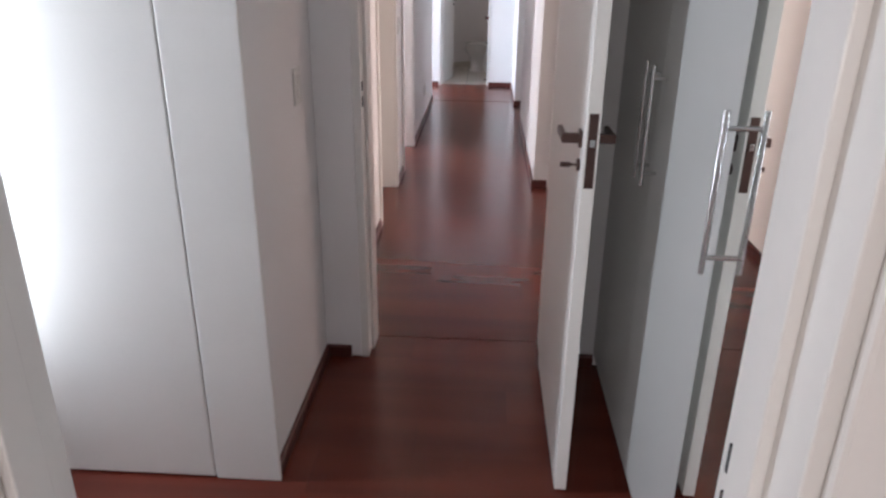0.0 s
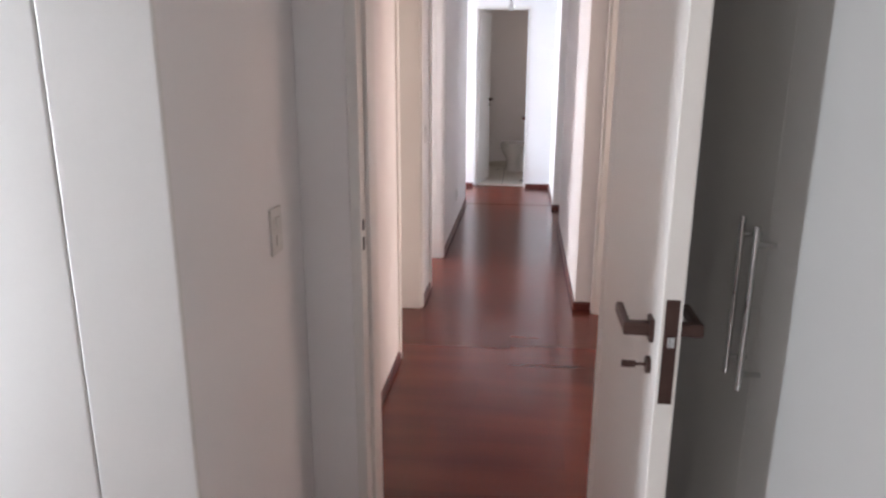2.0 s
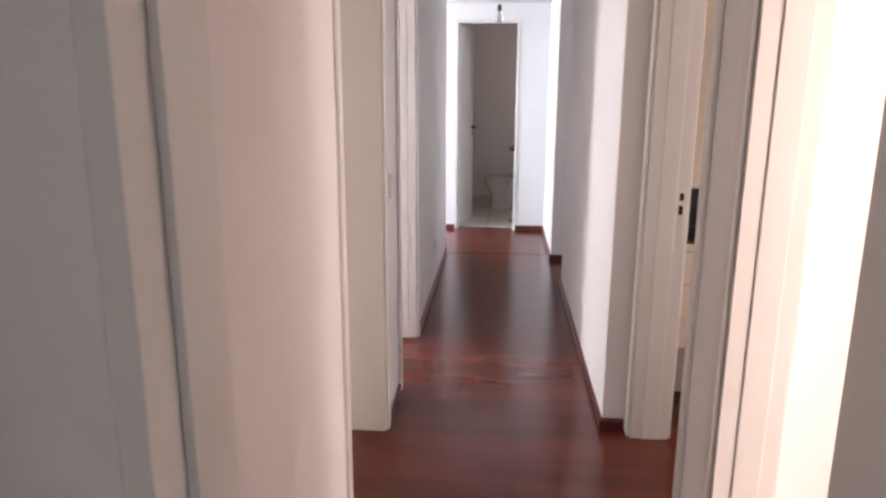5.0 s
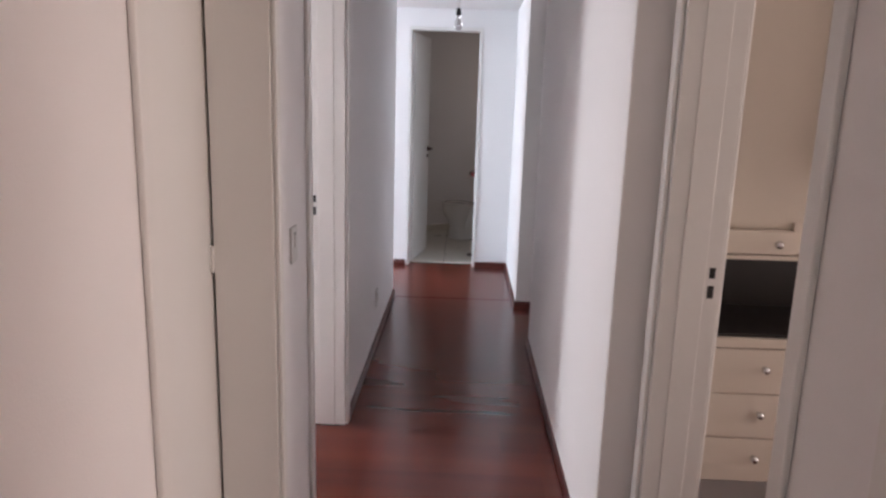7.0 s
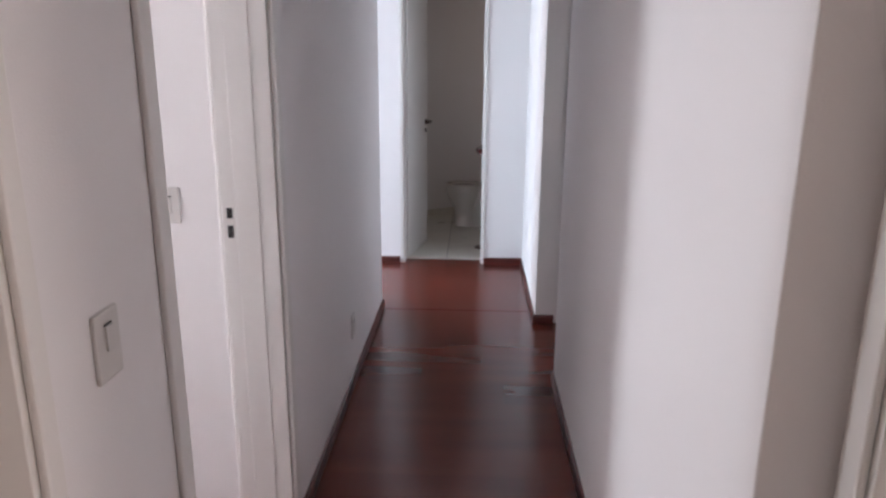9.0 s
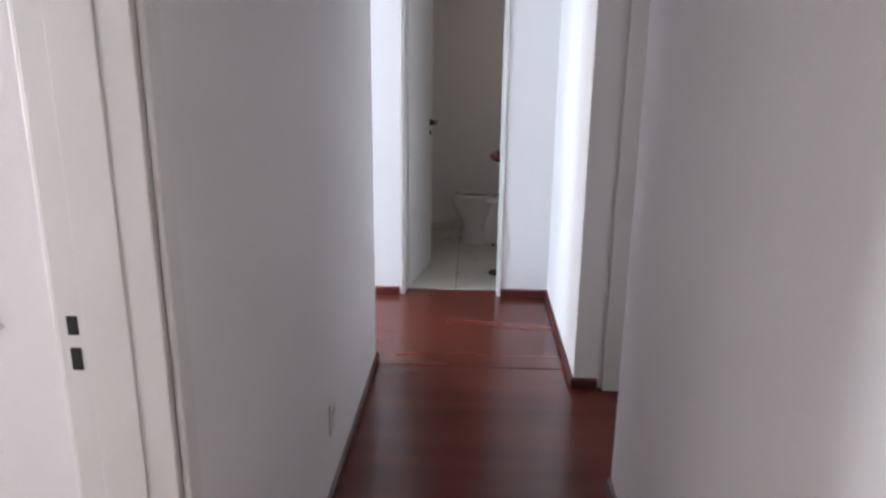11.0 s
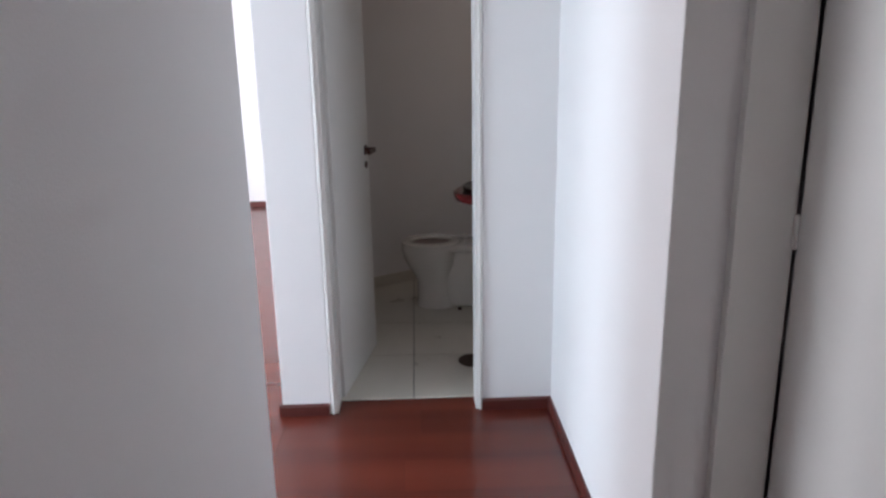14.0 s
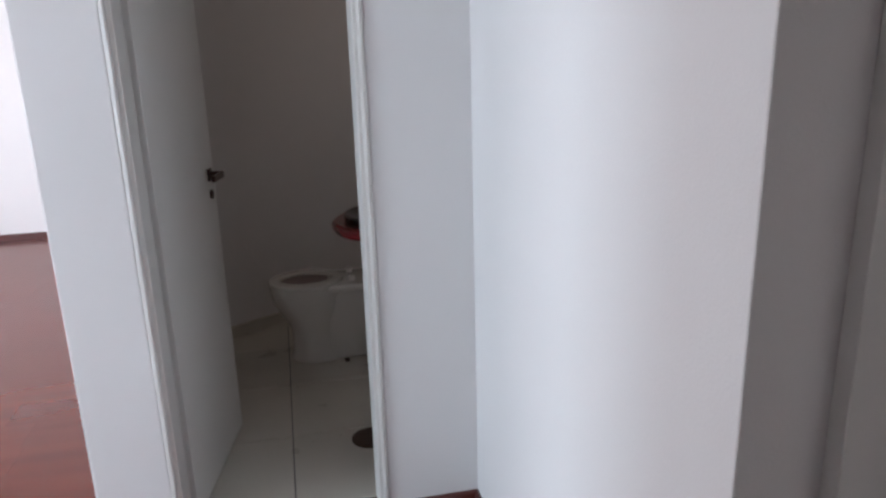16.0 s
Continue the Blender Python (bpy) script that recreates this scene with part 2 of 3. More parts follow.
def prism(outline, z0, z1):
    """An upright block over a plan outline."""
    bm = bmesh.new()
    low, up = ([bm.verts.new((x, y, z)) for x, y in outline] for z in (z0, z1))
    bm.faces.new(low[::-1])
    bm.faces.new(up)
    for i in range(len(outline)):
        j = (i + 1) % len(outline)
        bm.faces.new((low[i], low[j], up[j], up[i]))
    return bm


structure("wall_bathroom_slanted", prism(((-0.401, 10.99), (0.636, 11.648), (-0.401, 11.648)), 0.0, H), PAINT, "slanting white painted bathroom wall", "wall")

ceiling = structure("ceiling_corridor", boxes((XB + 0.002, XR0 + TH - 0.002, 2.777, Y_END - 0.002, HC, HC + 0.03)), CEIL, "white painted low plaster ceiling", "ceiling")
structure("ceiling_rooms", boxes((-4.55, 3.15, -2.77, 14.05, H, H + 0.12)), CEIL, "white painted plaster ceiling", "ceiling")

# ---------------------------------------------------------------- skirting boards


def skirting(name, runs):
    """Runs (x0, y0, x1, y1, nx, ny): a board along a wall's foot, its face turned to (nx, ny)."""
    top = tagged(new(name), "red-brown varnished wooden skirting board", "skirting board", kind="structure")
    for x0, y0, x1, y1, nx, ny in runs:
        a, b, n = Vector((x0, y0, 0)), Vector((x1, y1, 0)), Vector((nx, ny, 0))
        t = 0.013
        bm = bmesh.new()
        profile = ((0.0005, 0), (t, 0), (t, 0.041), (t * 0.75, 0.048), (t * 0.35, 0.051), (0.0005, 0.051))
        ends = [[bm.verts.new(p + n * o + Vector((0, 0, z))) for o, z in profile] for p in (a, b)]
        for i in range(len(profile)):
            j = (i + 1) % len(profile)
            bm.faces.new((ends[0][i], ends[0][j], ends[1][j], ends[1][i]))
        bm.faces.new(ends[0])
        bm.faces.new(ends[1][::-1])
        part("board", bm, SKIRT, top)


skirting("skirting_dressing", [(XP, 1.86, XP, Y_WALL2, 1, 0), (XP, Y_WALL2, -0.245, Y_WALL2, 0, -1), (0.64, Y_WALL2, 0.72, Y_WALL2, 0, -1)])
skirting("skirting_corridor_left", [(XL, 2.775, XL, 4.105, 1, 0), (XL, 4.965, XL, 5.32, 1, 0), (XL, 6.16, XL, 8.362, 1, 0), (XL + 0.013, 8.362, XB, 8.362, 0, 1)])
skirting("skirting_corridor_right", [(XR0, 3.885, XR0, 4.10, -1, 0), (XR1 - 0.013, 5.03, 0.722, 5.03, 0, -1), (XR1, 5.03, XR1, 7.335, -1, 0),
                                     (XR2 - 0.013, 8.14, 0.712, 8.14, 0, -1), (XR2, 8.14, XR2, Y_END, -1, 0)])
skirting("skirting_end_wall", [(-0.546, Y_END, -0.337, Y_END, 0, -1), (0.307, Y_END, XR2, Y_END, 0, -1), (-0.533, Y_END, -0.533, 13.90, -1, 0)])
skirting("skirting_rooms", [(-0.95, 6.20, XB, 6.20, 0, -1), (-4.4, 13.90, -0.533, 13.90, 0, -1), (XB, 6.98, XB, 8.362, -1, 0)])

# ---------------------------------------------------------------- doors


def door_frame(name, m, w, depth, label, strikes="", front=True, back=True, stop_at=0.05, h=DOOR_H, cas=0.05, lip=0.012, stop=True):
    """A lined doorway. Local x runs across the opening, y through the wall from the corridor's face.
    strikes: '0' or '1', the jamb that carries the two lock slots."""
    top = thing(name, m, label, "door frame", kind="structure")
    j = 0.03
    ft = 0.014
    y0, y1 = 0.0005 if front else -0.004, depth - 0.0005 if back else depth + 0.004
    for side, (a, b) in enumerate(((-j, 0.0), (w, w + j))):
        jamb = part("jamb", boxes((a, b, y0, y1, 0.001, h + j), bevel=0.002), GLOSS, top)
        s0, s1 = (b, b + lip) if side == 0 else (a - lip, a)
        if stop:
            part("door_stop", boxes((s0, s1, stop_at, depth - 0.045 if stop_at < 0.06 else y1, 0.001, h), bevel=0.002), GLOSS, top)
        if str(side) in strikes:
            xs = b + 0.0012 if side == 0 else a - 0.0012
            ya = depth - 0.034 if stop_at < 0.06 else 0.012
            for z, hh in ((1.083, 0.030), (1.028, 0.036)):
                part("strike_slot", boxes((xs - 0.0012, xs + 0.0012, ya, ya + 0.016, z - hh / 2, z + hh / 2)), SLOT, jamb, "black lock slot in the jamb")
    part("head_jamb", boxes((0.0, w, y0, y1, h, h + j), bevel=0.002), GLOSS, top)
    if stop:
        part("head_stop", boxes((lip, w - lip, stop_at, depth - 0.045 if stop_at < 0.06 else y1, h - lip, h - 0.0005), bevel=0.002), GLOSS, top)
    for on, f0, f1 in ((front, -ft, -0.0003), (back, depth + 0.0003, depth + ft)):
        if on:
            for a, b in ((-0.012 - cas, -0.012), (w + 0.012, w + 0.012 + cas)):
                part("casing", boxes((a, b, f0, f1, 0.001, h + 0.012), bevel=0.005), GLOSS, top)
            part("casing", boxes((-0.012 - cas, w + 0.012 + cas, f0, f1, h + 0.0125, h + 0.012 + cas), bevel=0.003), GLOSS, top)
    return top


def lever(leaf, x, z, y, out, along, mat=BRONZE):
    """A bent lever handle with its rose on a leaf's face at y; out: +1 or -1."""
    bm = bmesh.new()
    box(bm, x - 0.018, x + 0.018, min(y, y + out * 0.008), max(y, y + out * 0.008), z - 0.022, z + 0.022, bevel=0.003)
    box(bm, x - 0.011, x + 0.011, min(y, y + out * 0.052), max(y, y + out * 0.052), z - 0.012, z + 0.012, bevel=0.004)
    box(bm, min(x, x + along * 0.105) - 0.004, max(x, x + along * 0.105) + 0.004, min(y + out * 0.038, y + out * 0.052), max(y + out * 0.038, y + out * 0.052), z - 0.011, z + 0.011, bevel=0.004)
    return part("lever_handle", bm, mat, leaf, "aged bronze lever handle", smooth=False)


def key_rose(leaf, x, z, y, out, key=False):
    bm = bmesh.new()
    rod(bm, (x, y, z), (x, y + out * 0.007, z), 0.016, sides=20)
    rose = part("key_rose", bm, BRONZE, leaf, "aged bronze key rose", smooth=True)
    if key:
        bm = bmesh.new()
        rod(bm, (x, y, z), (x, y + out * 0.026, z), 0.003, sides=8)
        box(bm, x - 0.002, x + 0.002, min(y + out * 0.024, y + out * 0.05), max(y + out * 0.024, y + out * 0.05), z - 0.007, z + 0.007, bevel=0.0015)
        part("key", bm, BRONZE, rose, "small bronze key left in the lock")


def door_leaf(name, m, w, label, faces="+-", key=0, h=DOOR_H - 0.012, plate=True, lever_z=1.05, turn_along=-1, hinge_x=0.0, hinge_y=0.039):
    """A flush leaf hinged at local x = 0; its thickness lies between y = 0 and 0.035."""
    top = thing(name, m, label, "door", kind="structure")
    t = 0.035
    leaf = part("leaf", boxes((0.003, w, 0, t, 0.008, h), bevel=0.002), GLOSS, top)
    for sign in faces:
        out, y = (1, t) if sign == "+" else (-1, 0.0)
        lever(leaf, w - 0.062, lever_z, y, out, turn_along)
        key_rose(leaf, w - 0.062, lever_z - 0.070, y, out, key == out)
    if plate:
        bm = boxes((w + 0.0002, w + 0.0022, 0.006, t - 0.006, lever_z - 0.115, lever_z + 0.075), bevel=0.0008)
        lock = part("lock_plate", bm, BRONZE, leaf, "aged bronze lock plate on the leaf's edge")
        part("latch", boxes((w + 0.002, w + 0.011, 0.011, t - 0.011, lever_z - 0.008, lever_z + 0.012), bevel=0.002), CHROME, lock)
    for z in (0.22, 1.08, 1.85):
        bm = bmesh.new()
        rod(bm, (hinge_x, hinge_y, z - 0.038), (hinge_x, hinge_y, z + 0.038), 0.0065, sides=12)
        part("hinge", bm, GLOSS, leaf, "painted hinge", smooth=True)
    return top


R90, RM90 = Matrix.Rotation(radians(90), 4, "Z"), Matrix.Rotation(radians(-90), 4, "Z")


def on_left(y):
    return Matrix.Translation((XL, y, 0)) @ R90


def on_right(x, y):
    return Matrix.Translation((x, y, 0)) @ RM90


door_frame("door_frame_start", pose(-0.146, 0.54, 0), 0.631, 0.14, "white painted frame of an open doorway", strikes="1")
door_frame("door_frame_passage", pose(-0.175, Y_WALL2, 0), 0.70, 0.170, "white painted frame around an open door", strikes="0", stop_at=0.062, front=False)
a = math.atan2(1.862 - 2.597, 0.507 - 0.505)
door_leaf("door_passage", pose(0.505, 2.597, 0, 0, 0, math.degrees(a)), 0.735,
          "open white flush door with bronze lever handle and key", faces="+-", key=-1, turn_along=-1, lever_z=1.078)
door_frame("door_frame_left_near", on_left(4.160), 0.750, TH, "white painted frame of a closed door", back=False, cas=0.04, stop=False)
door_leaf("door_left_near", Matrix.Translation((XL - TH - 0.013, 4.940, 0)) @ RM90 @ Matrix.Translation((0, -0.035, 0)), 0.800,
          "closed white flush door set back in its frame", faces="", plate=False, h=DOOR_H + 0.02, hinge_x=0.033, hinge_y=0.039)
door_frame("door_frame_left_far", on_left(5.378), 0.724, TH, "white painted frame of an open doorway", strikes="1", back=True, lip=0.005)
door_frame("door_frame_right_near", on_right(XR0, 4.942), 0.777, TH, "white painted frame of an open doorway", strikes="0", back=True, lip=0.004)
door_frame("door_frame_bedroom", on_right(XR0, 3.815), 0.775, TH, "white painted frame of an open doorway", lip=0.006)
door_frame("door_frame_right_far", on_right(0.735, 8.11), 0.745, 0.122, "white painted frame of a closed door", front=False, back=False, stop=False)
door_leaf("door_right_far", Matrix.Translation((0.735 + 0.130, 8.105, 0)) @ RM90, 0.734, "closed white flush door set back in its frame", faces="", plate=False, h=DOOR_H - 0.006, hinge_x=-0.003, hinge_y=-0.002)
door_frame("door_frame_bathroom", pose(-0.300, 9.40, 0), 0.583, TE, "white painted frame of the open bathroom door", strikes="", stop_at=0.05, cas=0.012, stop=False)
door_leaf("door_bathroom", pose(-0.285, 9.536, 0, 0, 0, 79.6), 0.60, "white flush bathroom door standing open", faces="+-", plate=True, turn_along=-1, lever_z=1.032)

# ---------------------------------------------------------------- dressing passage
wardrobe = thing("wardrobe", None, "built-in wardrobe with white lacquered doors and a mirrored door", "wardrobe")
FX = 0.717
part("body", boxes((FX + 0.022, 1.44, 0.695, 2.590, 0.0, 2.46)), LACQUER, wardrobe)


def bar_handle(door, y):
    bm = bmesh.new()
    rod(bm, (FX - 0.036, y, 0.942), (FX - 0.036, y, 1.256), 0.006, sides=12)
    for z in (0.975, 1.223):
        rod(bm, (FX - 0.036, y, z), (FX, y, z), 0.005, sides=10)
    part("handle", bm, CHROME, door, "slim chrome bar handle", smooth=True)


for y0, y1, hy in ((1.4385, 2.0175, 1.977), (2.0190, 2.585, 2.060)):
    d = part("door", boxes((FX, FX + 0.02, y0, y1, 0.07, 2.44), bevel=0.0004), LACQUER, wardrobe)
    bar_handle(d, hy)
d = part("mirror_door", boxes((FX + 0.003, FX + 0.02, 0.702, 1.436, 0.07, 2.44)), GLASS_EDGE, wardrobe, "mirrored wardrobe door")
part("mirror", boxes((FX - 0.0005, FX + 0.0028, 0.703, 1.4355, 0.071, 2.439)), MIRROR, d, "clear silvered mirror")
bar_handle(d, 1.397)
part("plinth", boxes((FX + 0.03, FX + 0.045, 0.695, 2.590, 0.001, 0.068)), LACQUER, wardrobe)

# a flush closet door beside the passage corner
closet = thing("closet_door", None, "white flush closet panel with a narrow joint", "closet door", kind="structure")
part("panel", boxes((-1.165, -0.535, 1.845, 1.8595, 0.008, 2.20), bevel=0.004), GLOSS, closet)
part("side_trim", boxes((-0.532, -0.330, 1.845, 1.8595, 0.001, 2.20), bevel=0.004), GLOSS, closet)


def wall_plate(name, m, wide, high, keys, label, category, group=""):
    """A plate on a wall; local x across it, y out of the wall, z up. keys: (x, z, w, h) of its rockers."""
    top = thing(name, m, label, category, group)
    part("plate", boxes((-wide / 2, wide / 2, 0.0, 0.008, -high / 2, high / 2), bevel=0.003), PLASTIC, top)
    for x, z, w, h in keys:
        if len(keys) == 1:
            part("rocker_gap", boxes((x - w / 2, x + w / 2, 0.0081, 0.0095, z + h / 2 + 0.0005, z + h / 2 + 0.0035)), SLOT, top)
        part("rocker", boxes((x - w / 2, x + w / 2, 0.0083, 0.0125, z - h / 2, z + h / 2), bevel=0.0015), PLASTIC, top)
    return top


LEFT_FACE = Matrix.Rotation(radians(-90), 4, "Z")
wall_plate("light_switch", Matrix.Translation((XP, 2.385, 1.118)) @ LEFT_FACE, 0.075, 0.118, ((0, 0.022, 0.03, 0.028), (0, -0.022, 0.03, 0.028)),
           "white double light switch plate on the wall", "light switch", "light switches")
wall_plate("light_switch", Matrix.Translation((XL, 5.120, 1.085)) @ LEFT_FACE, 0.072, 0.112, ((0, 0.012, 0.022, 0.04),),
           "white light switch plate with one raised rocker", "light switch", "light switches")
wall_plate("light_switch", Matrix.Translation((-0.705, 6.20, 1.085)) @ Matrix.Rotation(radians(180), 4, "Z"), 0.072, 0.112, ((0, 0.0, 0.024, 0.05),),
           "white light switch plate in the side room", "light switch", "light switches")
wall_plate("wall_socket", Matrix.Translation((XL, 7.265, 0.295)) @ LEFT_FACE, 0.072, 0.115, ((0, 0, 0.045, 0.045),),
           "white wall socket low on the corridor wall", "wall socket")

# ---------------------------------------------------------------- corridor lamp
lamp_thing = thing("pendant_bulb", pose(0.104, 8.26, 0), "bare bulb in a black socket hanging on two wires", "ceiling lamp")
bm = bmesh.new()
for s in (-1, 1):
    rod(bm, (s * 0.004, 0, 2.15), (s * 0.012, 0, HC), 0.0022, sides=6)
part("wire", bm, PLASTIC, lamp_thing)
bm = bmesh.new()
lathe(bm, ((0.012, 2.105), (0.019, 2.107), (0.019, 2.135), (0.016, 2.137), (0.016, 2.152), (0.008, 2.158)), sides=20)
part("socket", bm, BLACK, lamp_thing, "black bulb socket", smooth=True)
bm = bmesh.new()
lathe(bm, ((0.004, 2.005), (0.018, 2.009), (0.027, 2.022), (0.030, 2.038), (0.026, 2.058), (0.016, 2.082), (0.0135, 2.104)), sides=24)
part("bulb", bm, BULB, lamp_thing, "clear glass bulb, unlit", smooth=True)

# ---------------------------------------------------------------- office furniture
desk = thing("desk_unit", None, "cream built-in drawer unit with a dark open niche", "drawer unit")
DY = 5.035
part("side_panel", boxes((0.885, 0.905, DY, 5.455, 0.0, 2.30), bevel=0.001), CREAM, desk)
part("side_panel", boxes((1.60, 1.62, DY, 5.455, 0.0, 2.30), bevel=0.001), CREAM, desk)
for spec in ((0.913, 1.592, 5.36, 5.37, 0.876, 1.104), (0.906, 1.599, DY + 0.01, 5.37, 0.866, 0.875), (0.906, 0.912, DY + 0.01, 5.37, 0.876, 1.104), (1.593, 1.599, DY + 0.01, 5.37, 0.876, 1.104)):
    part("niche_panel", boxes(spec), DARKWOOD, desk, "dark brown lining of the open niche")
part("shelf", boxes((0.906, 1.599, DY - 0.004, 5.455, 0.836, 0.864), bevel=0.001), CREAM, desk)
part("shelf", boxes((0.906, 1.599, DY, 5.455, 1.105, 1.118), bevel=0.001), CREAM, desk)


def knob(parent, x, z):
    bm = bmesh.new()
    rod(bm, (x, DY, z), (x, DY - 0.014, z), 0.006, sides=10)
    bmesh.ops.create_uvsphere(bm, u_segments=14, v_segments=8, radius=0.012, matrix=Matrix.Translation((x, DY - 0.021, z)))
    part("knob", bm, CHROME, parent, "small round metal knob", smooth=True)


for z0, z1 in ((0.690, 0.832), (0.545, 0.686), (0.400, 0.541)):
    d = part("drawer", boxes((0.925, 1.597, DY - 0.002, DY + 0.4, z0, z1), bevel=0.0015), CREAM, desk)
    knob(d, 1.095, (z0 + z1) / 2 + 0.012)
d = part("drawer", boxes((0.925, 1.14, DY - 0.002, DY + 0.3, 1.122, 1.190), bevel=0.0015), CREAM, desk)
knob(d, 1.085, 1.155)
part("upper_panel", boxes((0.906, 1.599, DY + 0.03, DY + 0.05, 1.191, 2.28), bevel=0.001), CREAM, desk)
part("step_panel", boxes((1.135, 1.597, DY + 0.012, DY + 0.029, 1.122, 1.215), bevel=0.001), CREAM, desk)
part("upper_box", boxes((1.23, 1.597, DY - 0.10, DY + 0.029, 1.34, 2.28), bevel=0.002), CREAM, desk)

# ---------------------------------------------------------------- bathroom
toilet = thing("toilet", pose(0.13, 10.75, 0), "white ceramic toilet without a lid, facing across the room", "toilet")
bm = bmesh.new()
lathe(bm, ((0.112, 0.0), (0.114, 0.02), (0.103, 0.05), (0.100, 0.15), (0.110, 0.20), (0.130, 0.25), (0.144, 0.30), (0.150, 0.36), (0.147, 0.386)),
      sides=40, sx=1.17, sy=1.0, shift=(0.036, 0.036, 0.034, 0.03, 0.022, 0.012, 0.004, 0.0, 0.0))
box(bm, 0.08, 0.36, -0.095, 0.095, 0.0, 0.36, bevel=0.03)
part("bowl", bm, CERAMIC, toilet, smooth=True)
part("deck", boxes((0.09, 0.36, -0.125, 0.125, 0.352, 0.392), bevel=0.014), CERAMIC, toilet, smooth=True)
bm = bmesh.new()
turn = [2 * math.pi * i / 40 for i in range(40)]
rows = []
for a, b, z in ((0.172, 0.147, 0.385), (0.176, 0.151, 0.392), (0.174, 0.149, 0.402), (0.160, 0.134, 0.407), (0.126, 0.094, 0.405), (0.120, 0.088, 0.398), (0.116, 0.084, 0.33)):
    rows.append([bm.verts.new((a * math.cos(u), b * math.sin(u), z)) for u in turn])
for low, up in zip(rows, rows[1:]):
    for i in range(40):
        bm.faces.new((low[i], low[(i + 1) % 40], up[(i + 1) % 40], up[i]))
part("rim", bm, CERAMIC, toilet, "white ceramic rim with an oval opening", smooth=True)
# flat disc under the rim; its brown colour stands in for shade
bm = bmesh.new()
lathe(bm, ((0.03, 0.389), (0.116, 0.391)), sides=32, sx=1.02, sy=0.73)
part("basin_well", bm, WELL_SHADE, toilet, "flat brown sheet standing in for the bowl's shaded inside")
for y in (-0.07, 0.07):
    part("hinge", boxes((0.196, 0.226, y - 0.016, y + 0.016, 0.393, 0.415), bevel=0.004), PLASTIC, toilet, "plastic seat hinge")
part("cistern", boxes((0.335, 0.51, -0.18, 0.18, 0.393, 0.74), bevel=0.02), CERAMIC, toilet, smooth=True)
bm = bmesh.new()
rod(bm, (0.16, -0.125, 0.0), (0.16, -0.125, 0.018), 0.012, sides=12)
part("floor_bolt", bm, DRAIN, toilet, "dark floor bolt cap")

basin = thing("wash_basin", pose(0.47, 10.12, 0), "dark red stone washstand with a dark bowl", "wash basin")
bm = bmesh.new()
lathe(bm, ((0.19, 0.765), (0.225, 0.772), (0.235, 0.79), (0.235, 0.805), (0.222, 0.815)), sides=48)
part("counter", bm, RED_STONE, basin, "rounded dark red stone counter", smooth=True)
bm = bmesh.new()
lathe(bm, ((0.12, 0.816), (0.185, 0.817), (0.19, 0.835), (0.18, 0.84), (0.165, 0.835), (0.11, 0.822)), sides=48)
part("bowl", bm, DARK_STONE, basin, "dark grey bowl", smooth=True)
bm = bmesh.new()
lathe(bm, ((0.11, 0.0), (0.10, 0.03), (0.06, 0.15), (0.055, 0.6), (0.09, 0.764)), sides=28, at=(0.06, 0, 0))
part("pedestal", bm, CERAMIC, basin, smooth=True)

drain = thing("floor_drain", pose(0.312, 9.885, 0.006), "round tarnished metal floor drain in the tiles", "floor drain")
bm = bmesh.new()
lathe(bm, ((0.075, 0.0), (0.075, 0.004), (0.068, 0.006), (0.05, 0.005)), sides=32)
part("plate", bm, DRAIN, drain, smooth=True)

# ---------------------------------------------------------------- floors
floor = structure("floor", boxes((-4.55, 3.15, -2.77, 14.05, -0.15, -0.004)), JOINT, "glossy red-brown laminate floor boards", "floor")
REGIONS = ((-2.2, 1.45, -2.6, 0.54), (-0.176, 0.515, 0.54, 0.68), (-1.17, 0.745, 0.68, Y_WALL1), (XP, 0.745, Y_WALL1, Y_WALL2), (-0.205, 0.555, Y_WALL2, 2.775),
           (XB, XR0 + TH, 2.775, 9.40), (-0.33, 0.30, 9.40, 9.515), (-3.4, XB, 5.15, 6.20), (-3.4, -0.95, 6.20, 6.85), (XR0 + TH, 3.0, 2.775, 3.96), (1.51, 3.0, 0.7, 2.775), (XR0 + TH, 3.0, 4.07, 5.46),
           (-4.4, XB, 6.98, 9.40), (-4.4, -0.533, 9.40, 13.90))
PITCH, LENGTH = 0.195, 1.32
rng = random.Random(4)


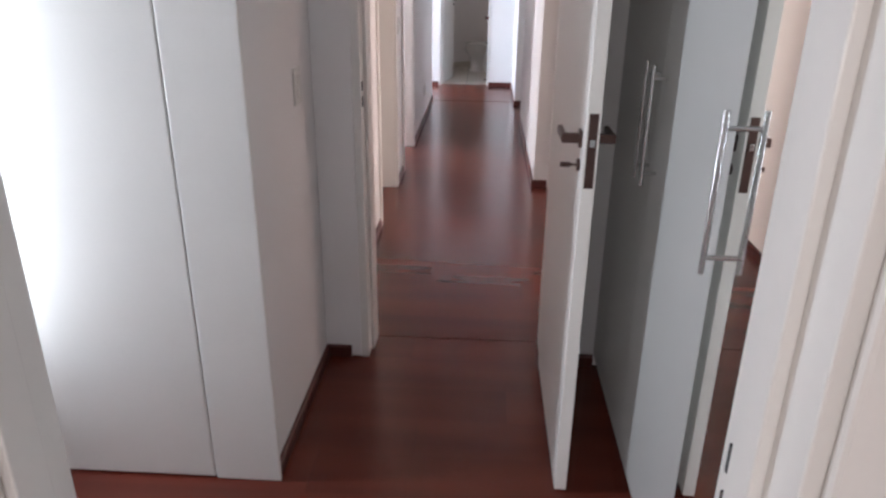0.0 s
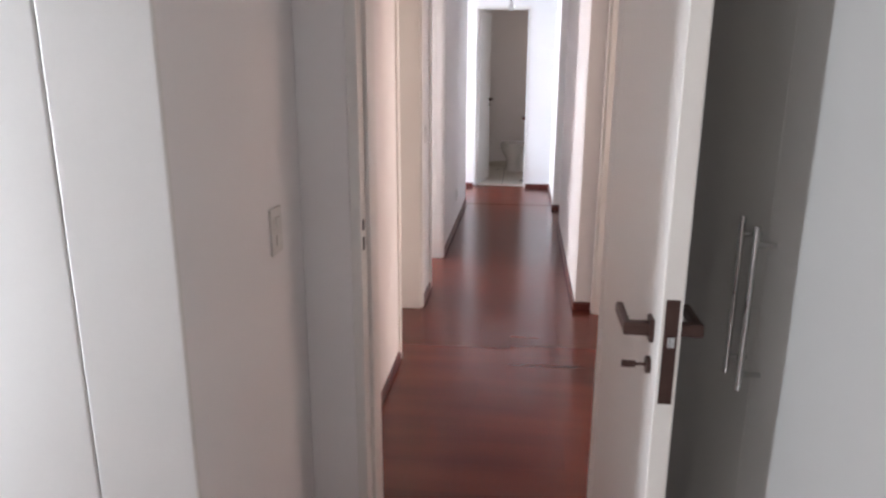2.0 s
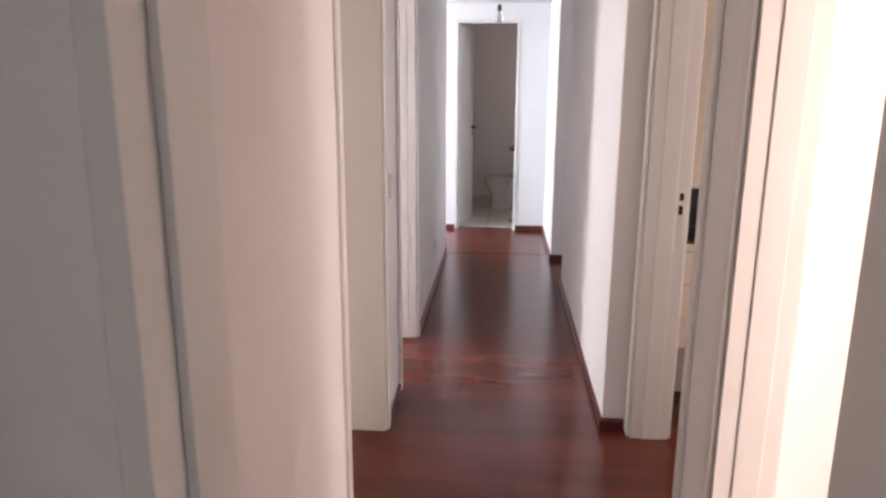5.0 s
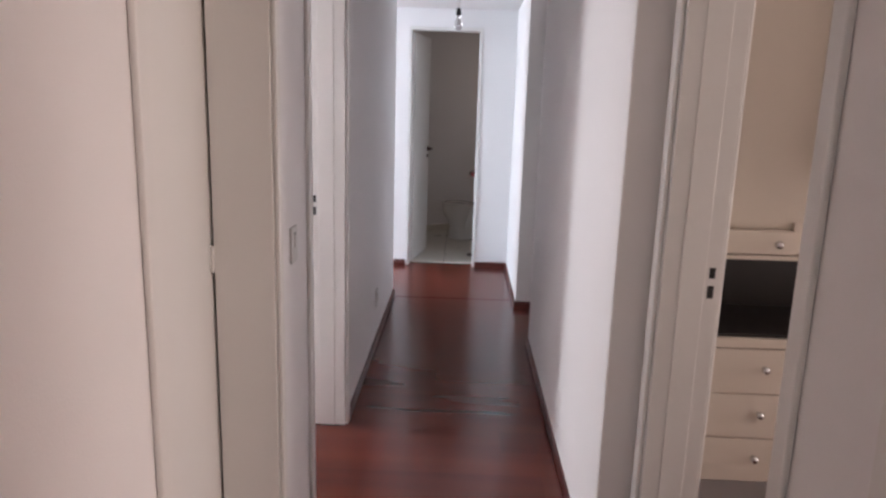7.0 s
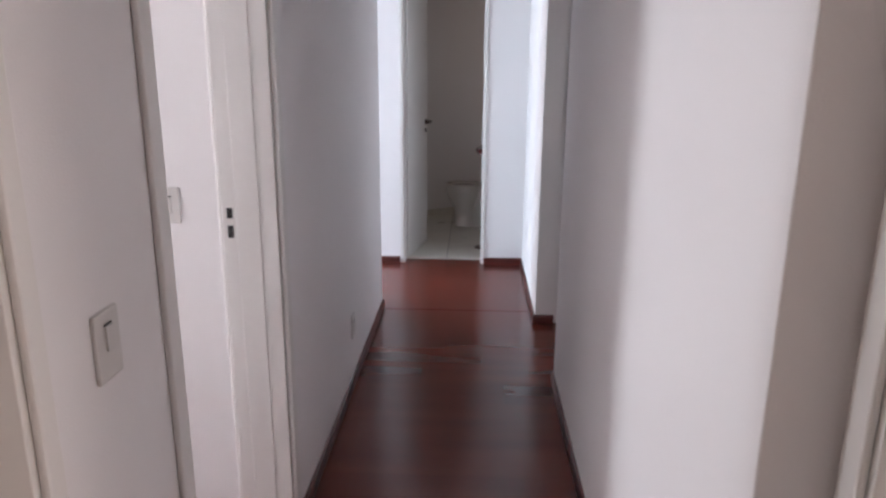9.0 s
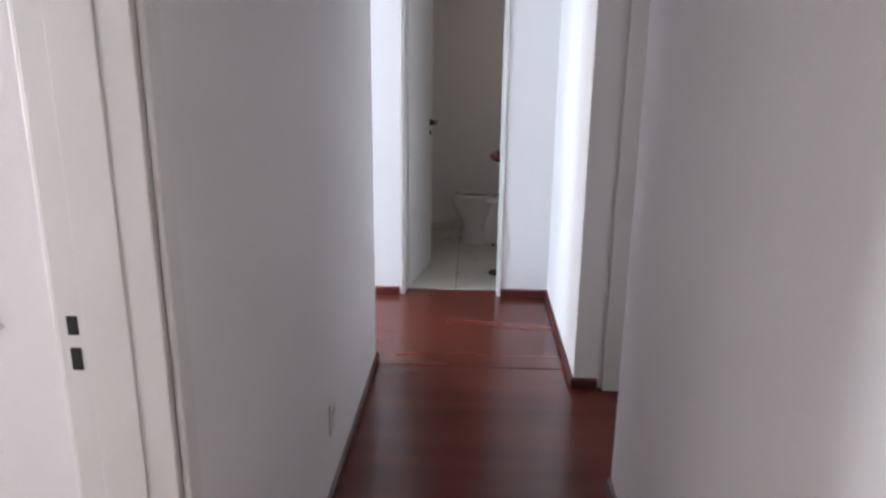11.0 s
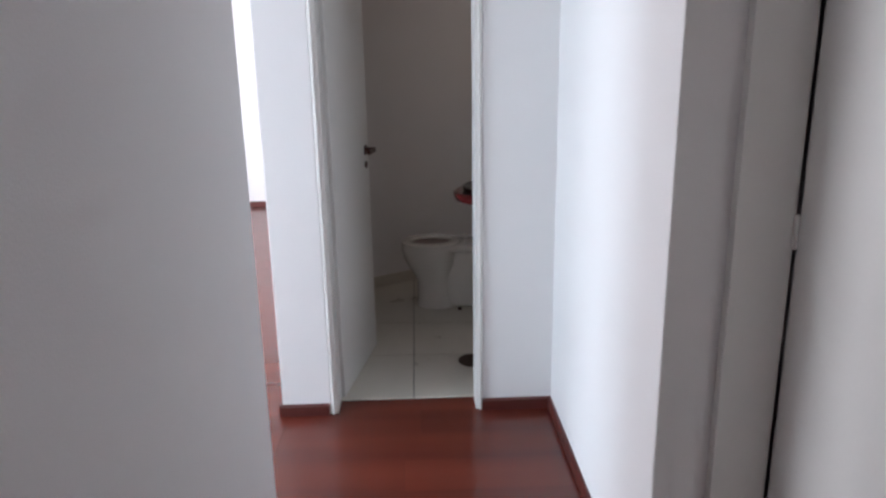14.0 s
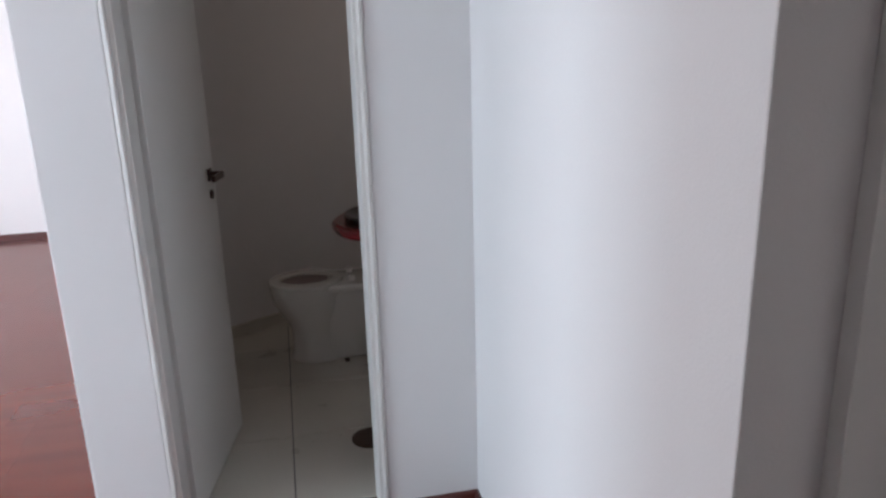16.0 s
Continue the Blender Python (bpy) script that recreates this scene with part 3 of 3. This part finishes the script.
def board_mesh(x0, x1, y0, y1, rise):
    """A board, slightly rounded down to its long edges and laid a trace out of level."""
    prof = [(y0, -0.0045), (y0, -0.00014)]
    for f, drop in ((0.012, 0.0001), (0.035, 0.00005), (0.065, 0.000015)):
        prof.append((y0 + f, -drop))
    prof += [(y1 - (y - y0), z) for y, z in prof[::-1]]
    if y1 - y0 < 0.11:
        prof = [(y0, -0.0045), (y0, -0.0002), (y1, -0.0002), (y1, -0.0045)]
    n = len(prof)
    vs = [(x, y, z + rise * (y - (y0 + y1) / 2)) for x in (x0, x1) for y, z in prof]
    fs = [(i, i + 1, n + i + 1, n + i) for i in range(n - 1)] + [tuple(range(n))[::-1], tuple(range(n, 2 * n))]
    me = bpy.data.meshes.new("floor_board")
    me.from_pydata(vs, [], [f[::-1] for f in fs])
    me.materials.append(WOOD)
    for p in me.polygons:
        p.use_smooth = True
    me.set_sharp_from_angle(angle=radians(30))
    return me


for k in range(-14, 73):
    ya, yb = k * PITCH + 0.05, (k + 1) * PITCH + 0.05
    offset = rng.uniform(0, LENGTH)
    rise = rng.uniform(-0.0003, 0.0003)
    for x0, x1, y0, y1 in REGIONS:
        r0, r1 = max(ya, y0), min(yb, y1)
        if r1 - r0 < 0.006:
            continue
        n = math.floor((x0 - offset) / LENGTH)
        while offset + n * LENGTH < x1:
            b0, b1 = max(offset + n * LENGTH, x0), min(offset + (n + 1) * LENGTH, x1)
            if b1 - b0 > 0.01:
                ob = new("floor_board", board_mesh(b0 + 0.0003, b1 - 0.0003, r0, r1, rise))
                ob.parent = floor
            n += 1

strip = structure("threshold_strip", boxes((XL, 0.605, 8.330, 8.346, 0.0003, 0.0022), bevel=0.0008), WOOD, "flat red-brown strip across the floor boards", "threshold")

# bathroom tiles
tiles = structure("bathroom_floor", boxes((-0.403, 1.35, 9.513, 11.65, -0.003, 0.0005)), GROUT, "cream ceramic bathroom floor tiles with dark grout", "floor")
TS = 0.452
for i in range(-1, 4):
    for j in range(0, 5):
        x0, x1 = 0.018 + (i) * TS + 0.002, 0.018 + (i + 1) * TS - 0.002
        y0, y1 = 9.53 + (j) * TS + 0.002, 9.53 + (j + 1) * TS - 0.002
        x0, x1, y0, y1 = max(x0, -0.40), min(x1, 1.348), max(y0 if j else 9.515, 9.515), min(y1, 11.648)
        if x1 - x0 < 0.02 or y1 - y0 < 0.02:
            continue
        ob = new("tile", mesh_of("tile", boxes((x0, x1, y0, y1, 0.0, 0.006), bevel=0.0012), TILE))
        ob.parent = tiles

structure("bathroom_skirting", prism(((-0.4, 10.972), (0.651, 11.638), (1.348, 11.638), (1.348, 11.6495), (0.636, 11.6495), (-0.4, 10.9905)), 0.0065, 0.075), TILE,
          "cream ceramic tile skirting", "skirting")
